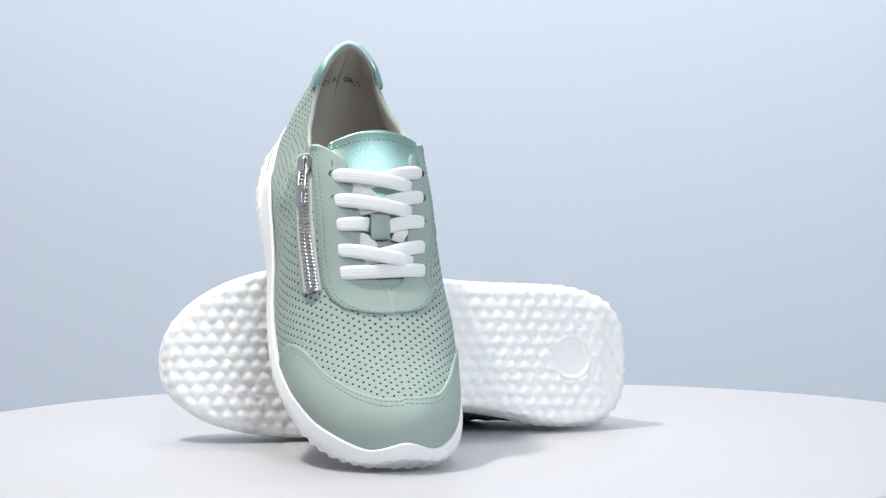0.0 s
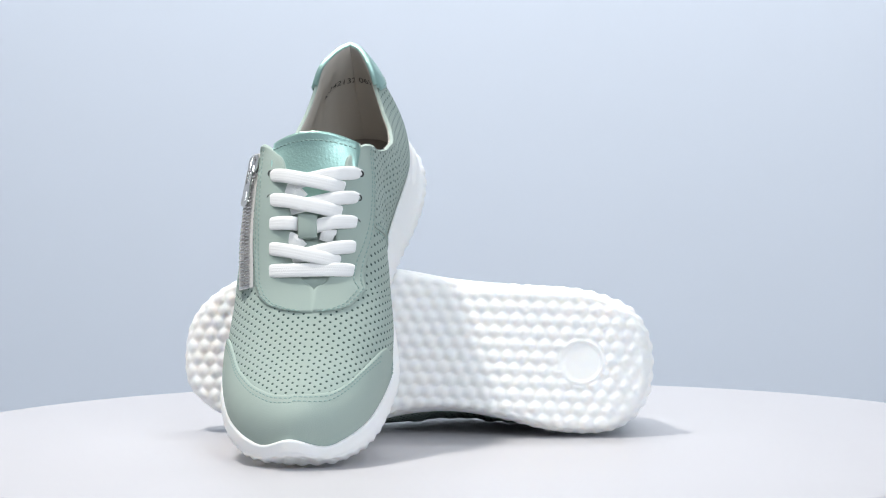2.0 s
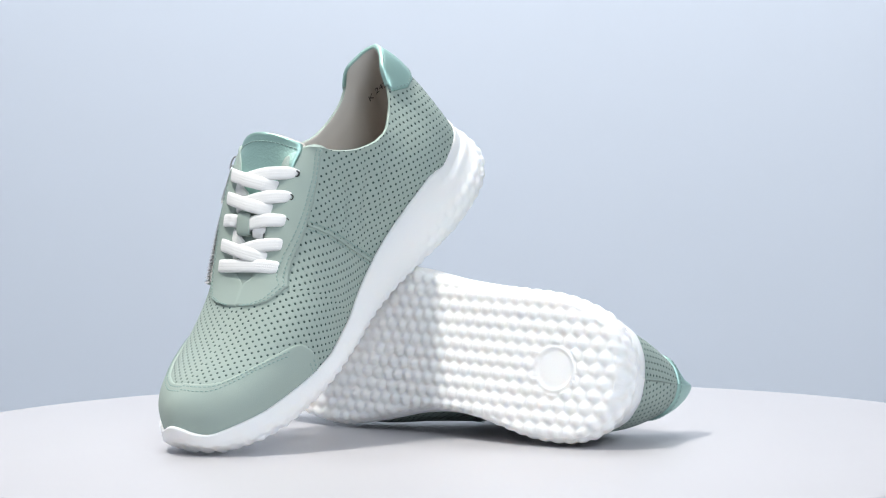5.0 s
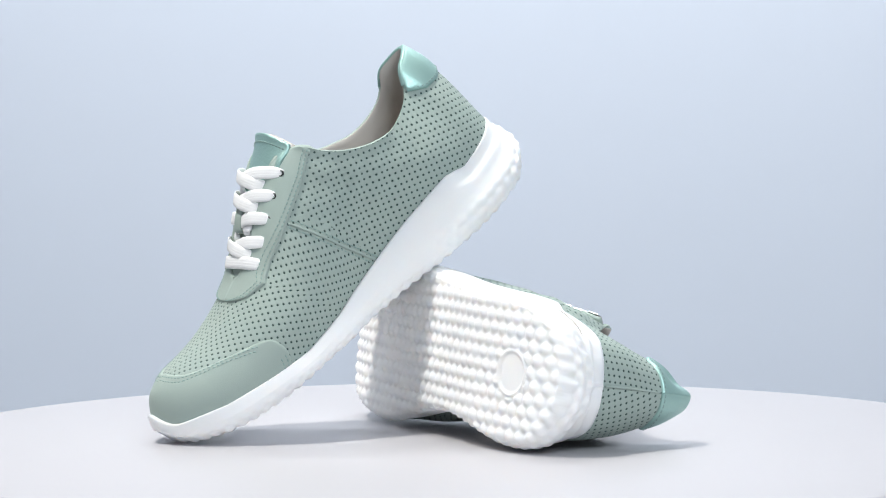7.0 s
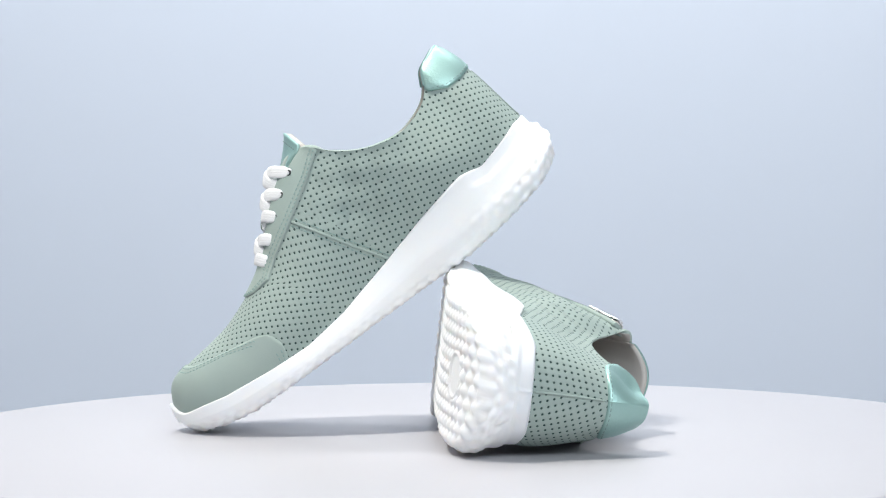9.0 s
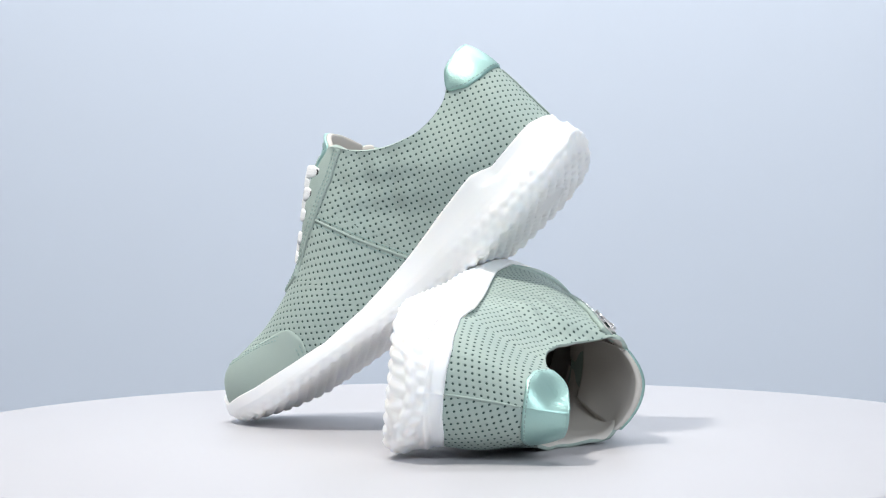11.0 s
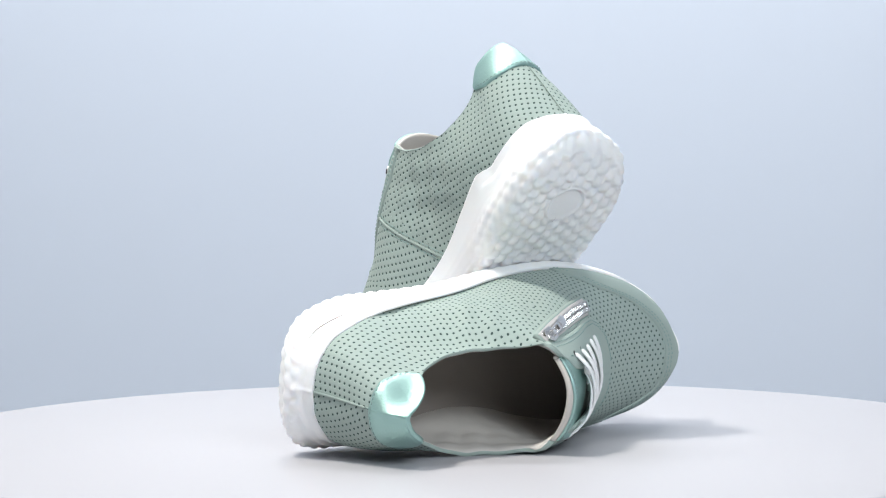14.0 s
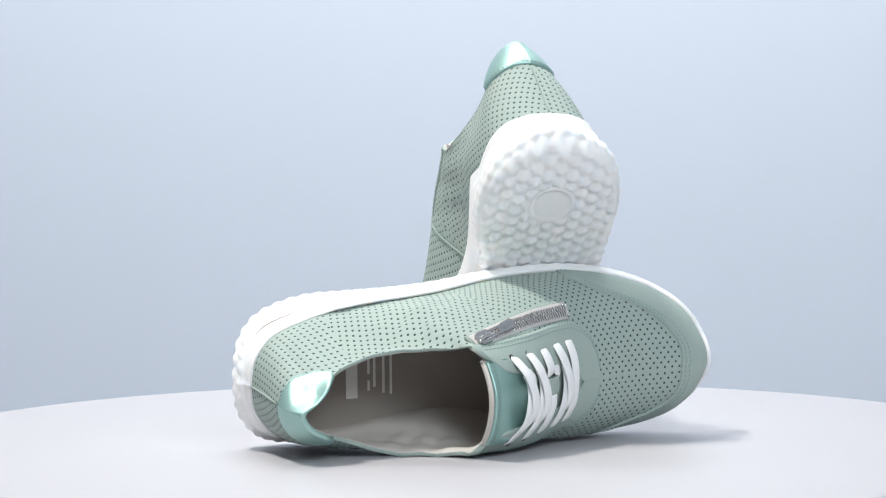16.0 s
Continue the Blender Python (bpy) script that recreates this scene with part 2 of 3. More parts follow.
def upper_surface():
    """Columns of the upper from the feather line (q = 0) to the top line (q = 1); columns go once round the foot."""
    ring = outline(NS)
    nor = ring_normals(ring)
    feather = ring - nor * (4.2 + heel_in(ring, nor))[:, None]
    side = np.where(feather[:, 1] < -4, -1.0, 1.0)
    p0 = np.column_stack([feather, sole_top(ring[:, 0], ring[:, 1]) - 3.0])
    fx = (ring - nor * 4.2)[:, 0]
    dense = curve_through(LA, 500)
    order = np.argsort(dense[:, 0])
    tx, ty, tz, flat = (np.interp(fx, dense[order, 0], dense[order, c]) for c in range(1, 5))
    ty, flat = np.maximum(ty, 0), np.clip(flat, 0, 1)
    ty = ty + np.where(side > 0, 4.0 * np.exp(-(((fx - 66) / 16) ** 2)) - 8.0 * np.exp(-(((fx - 100) / 10) ** 2)), 0)
    p1 = np.column_stack([tx, side * ty - 1.0 - 2.0 * smoothstep(ty, 3, 20), tz])
    out = p0 - p1
    out[:, 2] = 0
    out = unit(out)
    ahead = smoothstep(fx, 252, 283)
    slope = np.interp(tx, [190, 200, 215, 230, 246, 265], [-0.9, -0.75, -0.5, -0.3, -0.12, -0.15])
    turn = ahead * (1 - np.abs(feather[:, 1] + 4) / 34).clip(0, 1)
    flatdir = unit(np.column_stack([turn, side * (1 - turn**2).clip(0) ** 0.5, smoothstep(ty, 1, 12) * np.where(side > 0, -0.55, -0.16) + slope * turn]))
    height = p1[:, 2] - p0[:, 2]
    wide = np.linalg.norm((p0 - p1)[:, :2], axis=1)
    nor3 = np.column_stack([nor, np.zeros(NS)])
    full = np.where(side > 0, 5.5 * smoothstep(fx, 15, 60), -0.5 - 5.2 * (1 - smoothstep(fx, 50, 105)) * smoothstep(fx, 4, 16))
    waist = np.where(side > 0, 11.0 * smoothstep(fx, 90, 140) * (1 - smoothstep(fx, 175, 225)), 0)
    c0 = p0 + np.array([0, 0, 1.0]) * (height * (0.42 + 0.22 * flat))[:, None] + nor3 * (1.0 + 1.0 * flat + full * (1 - flat))[:, None]
    c0 += nor3 * waist[:, None]
    c0[:, 0] += (tx - fx) * 0.33
    soft = unit(out * 0.42 + np.array([0, 0, -1.0]))
    arrive = unit(flatdir * flat[:, None] + soft * (1 - flat)[:, None])
    c1 = p1 + arrive * (flat * wide * (1 - 0.9 * smoothstep(ty, 17, 32)) * (0.66 + 0.12 * np.exp(-(((fx - 150) / 40) ** 2))) + (1 - flat) * height * 0.4)[:, None]
    c1 += nor3 * (3.0 * np.maximum(-nor[:, 0], 0) * (1 - smoothstep(fx, 12, 40)) + waist * 0.45 + np.where(side < 0, full * 0.6 * (1 - flat), 0))[:, None]
    q = np.linspace(0, 1, NQ)[None, :, None]
    s = (1 - q) ** 3 * p0[:, None] + 3 * (1 - q) ** 2 * q * c0[:, None] + 3 * (1 - q) * q**2 * c1[:, None] + q**3 * p1[:, None]
    # even the leather out along the foot, away from its edges
    hold = np.sin(np.pi * np.linspace(0, 1, NQ))[None, :, None] ** 0.8 * smoothstep(fx, 30, 60)[:, None, None] * (1 - smoothstep(fx, 200, 240))[:, None, None]
    for _ in range(3):
        s = s * (1 - hold) + hold * sum(np.roll(s, k, 0) for k in range(-7, 8)) / 15
    return s, fx, side


def normals_of(s):
    du = np.roll(s, -2, 0) - np.roll(s, 2, 0)
    dv = np.gradient(s, axis=1)
    n = unit(np.cross(du, dv))
    c = s - np.array([150, -4, 30])
    return n * np.sign((n * c).sum())


SURF, FEATHER_X, SIDE = upper_surface()
NORM = normals_of(SURF)
# soft creases where the quarters flex
_x, _z = SURF[..., 0], SURF[..., 2]
_flex = np.exp(-(((_x - 108) / 34) ** 2) - ((_z - 66) / 26) ** 2)
SURF = SURF + NORM * (_flex * 0.9 * (np.sin(_x * 0.33 + _z * 0.12 + 1.4 * np.sin(_z * 0.1)) + 0.6 * np.sin(_x * 0.17 - _z * 0.28)))[..., None]
NORM = normals_of(SURF)
_heel = FEATHER_X < 40
NORM[_heel, -8:] = NORM[_heel, -9:-8]
QS = np.linspace(0, 1, NQ)
SEAM_X = 123.0


def at_q(i, q):
    """Point and normal of column i at level q."""
    return (np.array([np.interp(q, QS, SURF[i, :, c]) for c in range(3)]).T, unit(np.array([np.interp(q, QS, NORM[i, :, c]) for c in range(3)]).T))


def put(name, v, f, material, parent, mirror, uv=None, label="", smooth=True):
    """A part in millimetres of the shoe's own space, mirrored for the other foot."""
    v = np.array(v, dtype=float)
    if mirror < 0:  # the collar of the shoe on its side sags towards the table
        press = smoothstep(v[:, 2], 45, 105) * np.where(v[:, 1] > -3, -0.055, 0.13)
        press = press + np.where(v[:, 1] > -3, 0, 0.5 * (1 - smoothstep(v[:, 0], 30, 45)) * smoothstep(v[:, 2], 90, 107))
        v[:, 1] -= (v[:, 1] + 3) * press
    v = v / 1000 * np.array([1, mirror, 1])
    f = [q[::-1] for q in f] if mirror < 0 else f
    ob = mesh_object(name, v, f, material, parent, smooth, uv)
    if label:
        tagged(ob, label)
    return ob


def columns(test):
    """Column numbers, in order round the foot from the middle of their gap, for which test is true."""
    ok = np.array([bool(test(i)) for i in range(NS)])
    if ok.all():
        return list(range(NS))
    best = []
    for start in (i for i in range(NS) if ok[i] and not ok[i - 1]):
        run = []
        while ok[(start + len(run)) % NS]:
            run.append((start + len(run)) % NS)
        best = max(best, run, key=len)
    return best


def sheet(name, cols, material, parent, mirror, uv_of, label=""):
    v = SURF[cols].reshape(-1, 3)
    return put(name, v, grid_faces(len(cols), NQ), material, parent, mirror, uv_of(cols).reshape(-1, 2), label)


def vamp_uv(cols):
    s = SURF[cols]
    d = np.linalg.norm(np.diff(s, axis=1), axis=2)
    w = np.concatenate([np.cumsum(d[:, ::-1], axis=1)[:, ::-1], np.zeros((len(cols), 1))], 1)
    return np.stack([s[..., 0] + 0.35 * (60 - s[..., 2]), SIDE[cols][:, None] * (w + np.abs(s[:, -1:, 1]))], -1)


def quarter_uv(cols):
    s = SURF[cols]
    back = np.array(sorted(cols, key=lambda i: FEATHER_X[i])[:1])
    d = np.linalg.norm(np.diff(s[..., :2], axis=0), axis=2)
    a = np.concatenate([np.zeros((1, NQ)), np.cumsum(d, axis=0)], 0)
    if cols[0] != back[0]:
        a = a[-1:] - a
    ref = int(np.argmin(np.abs(FEATHER_X[cols] - 48)))
    u, v = a - a[ref][None] + s[ref, :, 0][None], s[..., 2]
    u = np.where((FEATHER_X[cols] > FEATHER_X[cols][ref])[:, None], s[..., 0], u)
    c, k = math.cos(radians(35)), math.sin(radians(35))
    return np.stack([u * c - v * k, u * k + v * c], -1)


def on_side(knots, count):
    """Points and normals of the medial leather along a line given in x and z."""
    m = SIDE > 0
    pts, nrm = SURF[m].reshape(-1, 3), NORM[m].reshape(-1, 3)
    out = []
    for x, z in curve_through(knots, count):
        d = (pts[:, 0] - x) ** 2 + (pts[:, 2] - z) ** 2
        k = np.argsort(d)[:8]
        w = 1 / (d[k] + 0.3)
        w = w / w.sum()
        out.append(np.concatenate([[x, w @ pts[k, 1], z], w @ nrm[k]]))
    out = np.array(out)
    for c in (1, 3, 4, 5):
        out[:, c] = np.convolve(np.pad(out[:, c], 3, mode="edge"), np.ones(7) / 7, "valid")
    return out[:, :3], unit(out[:, 3:])


def span(i, g, need=0.02):
    """The stretch of column i on which g > 0, as (q0, q1), or None."""
    q = np.linspace(0, 1, 260)
    p, _ = at_q(i, q)
    val = g(p)
    ok = val > 0
    if not ok.any():
        return None
    k = np.flatnonzero(ok)
    a, b = k[0], k[-1]
    q0 = q[a] if a == 0 else np.interp(0, [val[a - 1], val[a]], [q[a - 1], q[a]])
    q1 = q[b] if b == len(q) - 1 else np.interp(0, [val[b + 1], val[b]], [q[b + 1], q[b]])
    return (q0, q1) if q1 - q0 > need else None


def overlay(name, g, material, parent, mirror, keep=lambda i: True, thick=1.0, label="", steps=18, puff=0.0):
    """A second layer of leather on the upper where g > 0, with its own cut edge."""
    spans = [span(i, g) if keep(i) else None for i in range(NS)]
    cols = columns(lambda i: spans[i] is not None)
    v = []
    for k, i in enumerate(cols):
        q0, q1 = spans[i]
        p, n = at_q(i, np.linspace(q0, q1, steps))
        p = p + n * (puff * np.sin(np.pi * np.linspace(0, 1, steps)) ** 0.7)[:, None]
        edge = min(1.0, min(k, len(cols) - 1 - k) / 1.5)
        ridge = abs(p[-1, 1] + 1) < 2.5 and q1 > 0.99
        v += [p[0] - n[0] * 0.4, p[0] + n[0] * thick * 0.7 * edge, *(p + n * thick * edge)[1:-1]]
        v += [p[-1] + n[-1] * thick * edge] * 2 if ridge else [p[-1] + n[-1] * thick * 0.7 * edge, p[-1] - n[-1] * 0.4]
    return put(name, v, grid_faces(len(cols), steps + 2), material, parent, mirror, label=label)


def level_line(g, keep, level):
    """The line g = level on the upper, in order round the foot."""
    out = []
    for i in columns(lambda i: keep(i) and span(i, lambda p: g(p) - level, 0.0) is not None):
        q0, q1 = span(i, lambda p: g(p) - level, 0.0)
        q = q0 if q0 > 0.004 else q1
        if 0.004 < q < 0.99:
            p, n = at_q(i, q)
            out.append(np.concatenate([p, n]))
    return np.array(out)


def stitches(name, line, material, parent, mirror, lift=1.1, length=2.0, gap=0.8, r=0.34):
    """A row of short thread stitches along a line of points and normals."""
    if len(line) < 4:
        return None
    d = np.concatenate([[0], np.cumsum(np.linalg.norm(np.diff(line[:, :3], axis=0), axis=1))])
    v, f = [], []
    for a in np.arange(0.5, d[-1] - length, length + gap):
        if np.diff(np.interp([a, a + length], d, np.arange(len(d))))[0] < 0.05:
            continue
        p = np.array([[np.interp(t, d, line[:, c]) for c in range(6)] for t in (a, a + length * 0.25, a + length * 0.75, a + length)])
        t = unit(p[-1, :3] - p[0, :3])
        n = unit(p[:, 3:])
        b = unit(np.cross(t, n))
        o = len(v)
        for k, h in enumerate((-0.25, 0.12, 0.12, -0.25)):
            c = p[k, :3] + n[k] * (lift + h)
            v += [c - b[k] * r, c + n[k] * r, c + b[k] * r]
        for k in range(3):
            f += [(o + 3 * k, o + 3 * k + 1, o + 3 * k + 4, o + 3 * k + 3), (o + 3 * k + 1, o + 3 * k + 2, o + 3 * k + 5, o + 3 * k + 4)]
    return put(name, v, f, material, parent, mirror) if v else None


CAP_EDGE = curve_through([(-6, 262.5), (0, 262.5), (10, 261.8), (20, 257), (28, 245), (36, 225), (42, 208), (45.5, 199), (49, 193), (60, 190)], 120)

CAP_EDGE_LAT = curve_through([(-6, 263.5), (0, 263.5), (10, 261.8), (17, 258), (26, 250), (36, 235), (42, 220), (46.5, 208.5), (50, 200.5), (52.5, 195), (60, 189)], 120)


def g_cap(p):
    y = p[..., 1] + 4
    lat = np.interp(-y, CAP_EDGE_LAT[:, 0], CAP_EDGE_LAT[:, 1])
    med = np.interp(y, CAP_EDGE[:, 0], CAP_EDGE[:, 1])
    return (p[..., 0] - np.where(y < 0, lat, med)) * 0.8


def g_facing(p):
    """Inside the lace facing: between its two long edges, round at the foot, cut square at the top."""
    x, y = p[..., 0], p[..., 1]
    lat = np.interp(x, [110, 120, 150, 175, 188, 196, 202, 206, 208.5, 210], [39, 38.5, 38.5, 38, 36.5, 33, 27.5, 19, 8, -9])
    med = np.interp(x, [180, 186, 190, 196, 202, 206, 208.5, 210], [60, 30, 26.5, 23.5, 19.5, 13, 4, -9])
    top = np.interp(x, [100, 112, 115, 118, 125, 150], [140, 125, 112, 103, 85, 40])
    side = np.interp(x, [110, 120, 135, 155, 177, 188, 196, 200], [114, 103.5, 92, 79.5, 66, 58, 50, 30])
    g = np.minimum(np.minimum(y + lat, med - y) * 1.1, (p[..., 2] - top) * 0.8)
    return np.where(y > 4, np.minimum(g, (p[..., 2] - side) * 0.8), g)


def g_tab(p):
    return np.minimum(p[..., 2] - np.interp(p[..., 0], [10, 16, 23, 33, 45, 46, 60], [91, 89.5, 87.5, 87.5, 93, 130, 130]), 99)


def ribbon(path, ups, width, thick, steps=10):
    """A flat woven band along a path; ups: the side it shows."""
    path, ups = np.asarray(path), unit(ups)
    widths = np.broadcast_to(width, (len(path),))
    t = unit(np.gradient(path, axis=0))
    b = unit(np.cross(t, ups))
    n = unit(np.cross(b, t))
    v = []
    for k in range(len(path)):
        for j in range(steps):
            a = 2 * math.pi * j / steps
            ca, sa = math.cos(a), math.sin(a)
            v.append(path[k] + b[k] * widths[k] / 2 * np.sign(ca) * abs(ca) ** 0.6 + n[k] * thick / 2 * np.sign(sa) * abs(sa) ** 0.7)
    f = []
    for k in range(len(path) - 1):
        for j in range(steps):
            a, c = k * steps + j, k * steps + (j + 1) % steps
            f.append((a, c, c + steps, a + steps))
    f += [tuple(range(steps))[::-1], tuple(range((len(path) - 1) * steps, len(path) * steps))]
    return v, f


def block(c, ax, ay, az, sx, sy, sz, bevel=0.25):
    """A bevelled block with its own axes: vertices and faces."""
    v, f = [], []
    rows = [(-1, 1 - bevel), (-1 + bevel, 1), (1 - bevel, 1), (1, 1 - bevel)]
    for h, k in rows:
        for dx, dy in ((-1, -1 + bevel), (-1 + bevel, -1), (1 - bevel, -1), (1, -1 + bevel), (1, 1 - bevel), (1 - bevel, 1), (-1 + bevel, 1), (-1, 1 - bevel)):
            v.append(np.asarray(c) + ax * (dx * k * sx / 2) + ay * (dy * k * sy / 2) + az * (h * sz / 2))
    for r in range(3):
        for j in range(8):
            a, b = r * 8 + j, r * 8 + (j + 1) % 8
            f.append((a, b, b + 8, a + 8))
    f += [tuple(range(8))[::-1], tuple(range(24, 32))]
    return v, f


def joined(items):
    v, f = [], []
    for a, b in items:
        o = len(v)
        v += list(a)
        f += [tuple(i + o for i in q) for q in b]
    return v, f


UP = unit((0.725, 0, 0.69))  # out of the instep
ALONG = unit((-0.69, 0, 0.725))  # up the instep


def instep(row, y, lift=0.0):
    """A point on the lacing: row 1 (lowest) to 5, y across, lift out of the leather."""
    k = (row - 1) / 4
    base = np.array([185.5 + (147 - 185.5) * k, y * (1.02 + 0.05 * k) - 4.0, 67.0 + (107.5 - 67.0) * k])
    return base + UP * (lift + 4.2 * (1 - (y / 23) ** 2))


def sink(row, y):
    """How far the facing falls away under the lacing's plane towards the eyelets."""
    table = [0.0, 0.6, 1.2, 2.4, 4.4] if y < 0 else [1.4, 2.0, 2.5, 3.9, 6.6]
    return np.interp(row, [1, 2, 3, 4, 5], table) * smoothstep(abs(y), 9, 24)


def laces(parent, mirror):
    def band(name, rows):
        path = curve_through([instep(r, y, h - sink(r, y)) for r, y, h in rows], 30)
        ups = np.array([UP + np.array([0, 1, 0]) * 0.6 * ((p[1] + 4) / 23) for p in path])
        v, f = ribbon(path, ups, 7.8 * np.interp(np.abs(path[:, 1] + 4), [0, 20, 23, 25.5], [1, 1.0, 0.95, 0.7]), 1.5)
        run = np.concatenate([[0], np.cumsum(np.linalg.norm(np.diff(path, axis=0), axis=1))])
        uv = [(run[k], math.cos(2 * math.pi * j / 10) * 4.2) for k in range(30) for j in range(10)]
        put(name, v, f, M_LACE, parent, mirror, uv, "white cotton lace band")
    band("lace", [(1, -24.2, -1.9), (1.0, -22, 1.0), (1, -12, 2.2), (1.02, 0, 2.0), (1.05, 12, 2.2), (1.05, 22, 1.0), (1.05, 24.2, -1.9)])
    for r in (2, 4, 5):
        band("lace", [(r - 0.02, 24.2, -1.9), (r, 22, 1.0), (r - 0.1, 13, 2.0), (r - 0.28, 2, 1.4), (r - 0.42, -7, 0.2), (r - 0.5, -12, -2.0)])
        band("lace", [(r - 0.1, -24.2, -1.9), (r - 0.1, -22, 1.0), (r - 0.2, -13, 2.4), (r - 0.4, 0, 3.2), (r - 0.56, 11, 2.2), (r - 0.66, 17, -0.5)])
    band("lace", [(2.98, 24.2, -1.9), (3, 22, 1.0), (2.95, 13, 2.0), (2.8, 4, 0.8), (2.7, 0, -2.0)])
    band("lace", [(2.92, -24.2, -1.9), (2.92, -22, 1.0), (2.92, -14, 1.8), (2.9, -9, 0.4), (2.86, -6.5, -2.4)])
    # short runs under the crossings
    for r in (2, 4):
        band("lace", [(r + 0.38, -14, -1.5), (r + 0.2, -9, -0.8), (r - 0.1, -5, -2.4)])
    band("lace", [(2.75, 12, -0.6), (2.5, 9.5, 0.2), (2.2, 8, -1.6)])
    for r in range(1, 6):
        for y in (-22.6, 22.6):
            c = instep(r, y * 1.05, -0.75 - sink(r, y * 1.05))
            n = unit(UP + np.array([0, 1, 0]) * (0.75 if y > 0 else 0.35) * np.sign(y))
            a = unit(np.cross(n, ALONG))
            b = np.cross(n, a)
            ringv, ringf = [], []
            for k in range(14):
                for rr, h in ((2.1, 0.0), (1.9, 0.9), (1.2, 0.9), (1.1, 0.1), (0.0, 0.05)):
                    t = 2 * math.pi * k / 14
                    ringv.append(c + (a * math.cos(t) + b * math.sin(t)) * rr + n * h)
            put("eyelet", ringv, grid_faces(14, 5, True), M_EYELET, parent, mirror, label="black eyelet")


def tongue(parent, mirror):
    k = np.array([(207, 54.5, 15), (197, 61, 17), (188, 67.8, 19), (172, 81, 21), (158, 94.5, 23.5), (146, 105.5, 24.5), (138, 113, 25), (132.5, 119, 25.2), (129.5, 123.5, 24.5)])
    c = curve_through(k, 60)
    ys = np.linspace(-1, 1, 25)

    def rows(sel, thick):
        v = []
        for x, z, w in sel:
            for y in ys:
                drop = 0.0085 * (y * w) ** 2
                tip = smoothstep(z, 108, 123.5) * 8.0 * y**2
                v.append(np.array([x, y * w - 4.8, z]) - UP * (drop * 0.75 - 1.0) - np.array([0, 0, tip]) + UP * thick)
        return v
    split = 33
    for name, sel, m, hi, lo, label in (("tongue", c[: split + 1], M_NUBUCK, 0.0, -2.0, ""), ("tongue_top", c[split:], M_METALLIC, 0.0, -1.8, "shiny metallic mint tongue top"),
                                        ("tongue_lining", c[18:], M_LINING, -1.9, -5.2, "padded beige tongue lining")):
        outer, inner = rows(sel, hi), rows(sel, lo)
        n = len(sel)
        f = grid_faces(n, 25) + grid_faces(n, 25, start=n * 25, flip=True)
        for j in range(24):
            a = (n - 1) * 25 + j
            f += [(a, a + n * 25, a + n * 25 + 1, a + 1), (j, j + 1, j + 1 + n * 25, j + n * 25)]
        for i in range(n - 1):
            for j in (0, 24):
                a, b = i * 25 + j, (i + 1) * 25 + j
                f.append((a, b, b + n * 25, a + n * 25))
        put(name, outer + inner, f, m, parent, mirror, label=label)
    edge = np.array(rows(c[-4:-3], 0.0))
    up = np.tile(UP, (25, 1))
    stitches("stitching", np.column_stack([edge, up]), M_THREAD, parent, mirror, lift=0.25)
    # loop that holds the laces
    loop = curve_through([instep(2.35, -1.5, -3.0), instep(2.4, -1.5, 0.6), instep(3.2, -1.5, 0.9), instep(3.3, -1.5, -3.0)], 16)
    v, f = ribbon(loop, np.tile(UP, (16, 1)), 11, 1.4)
    put("lace_loop", v, f, M_NUBUCK, parent, mirror)


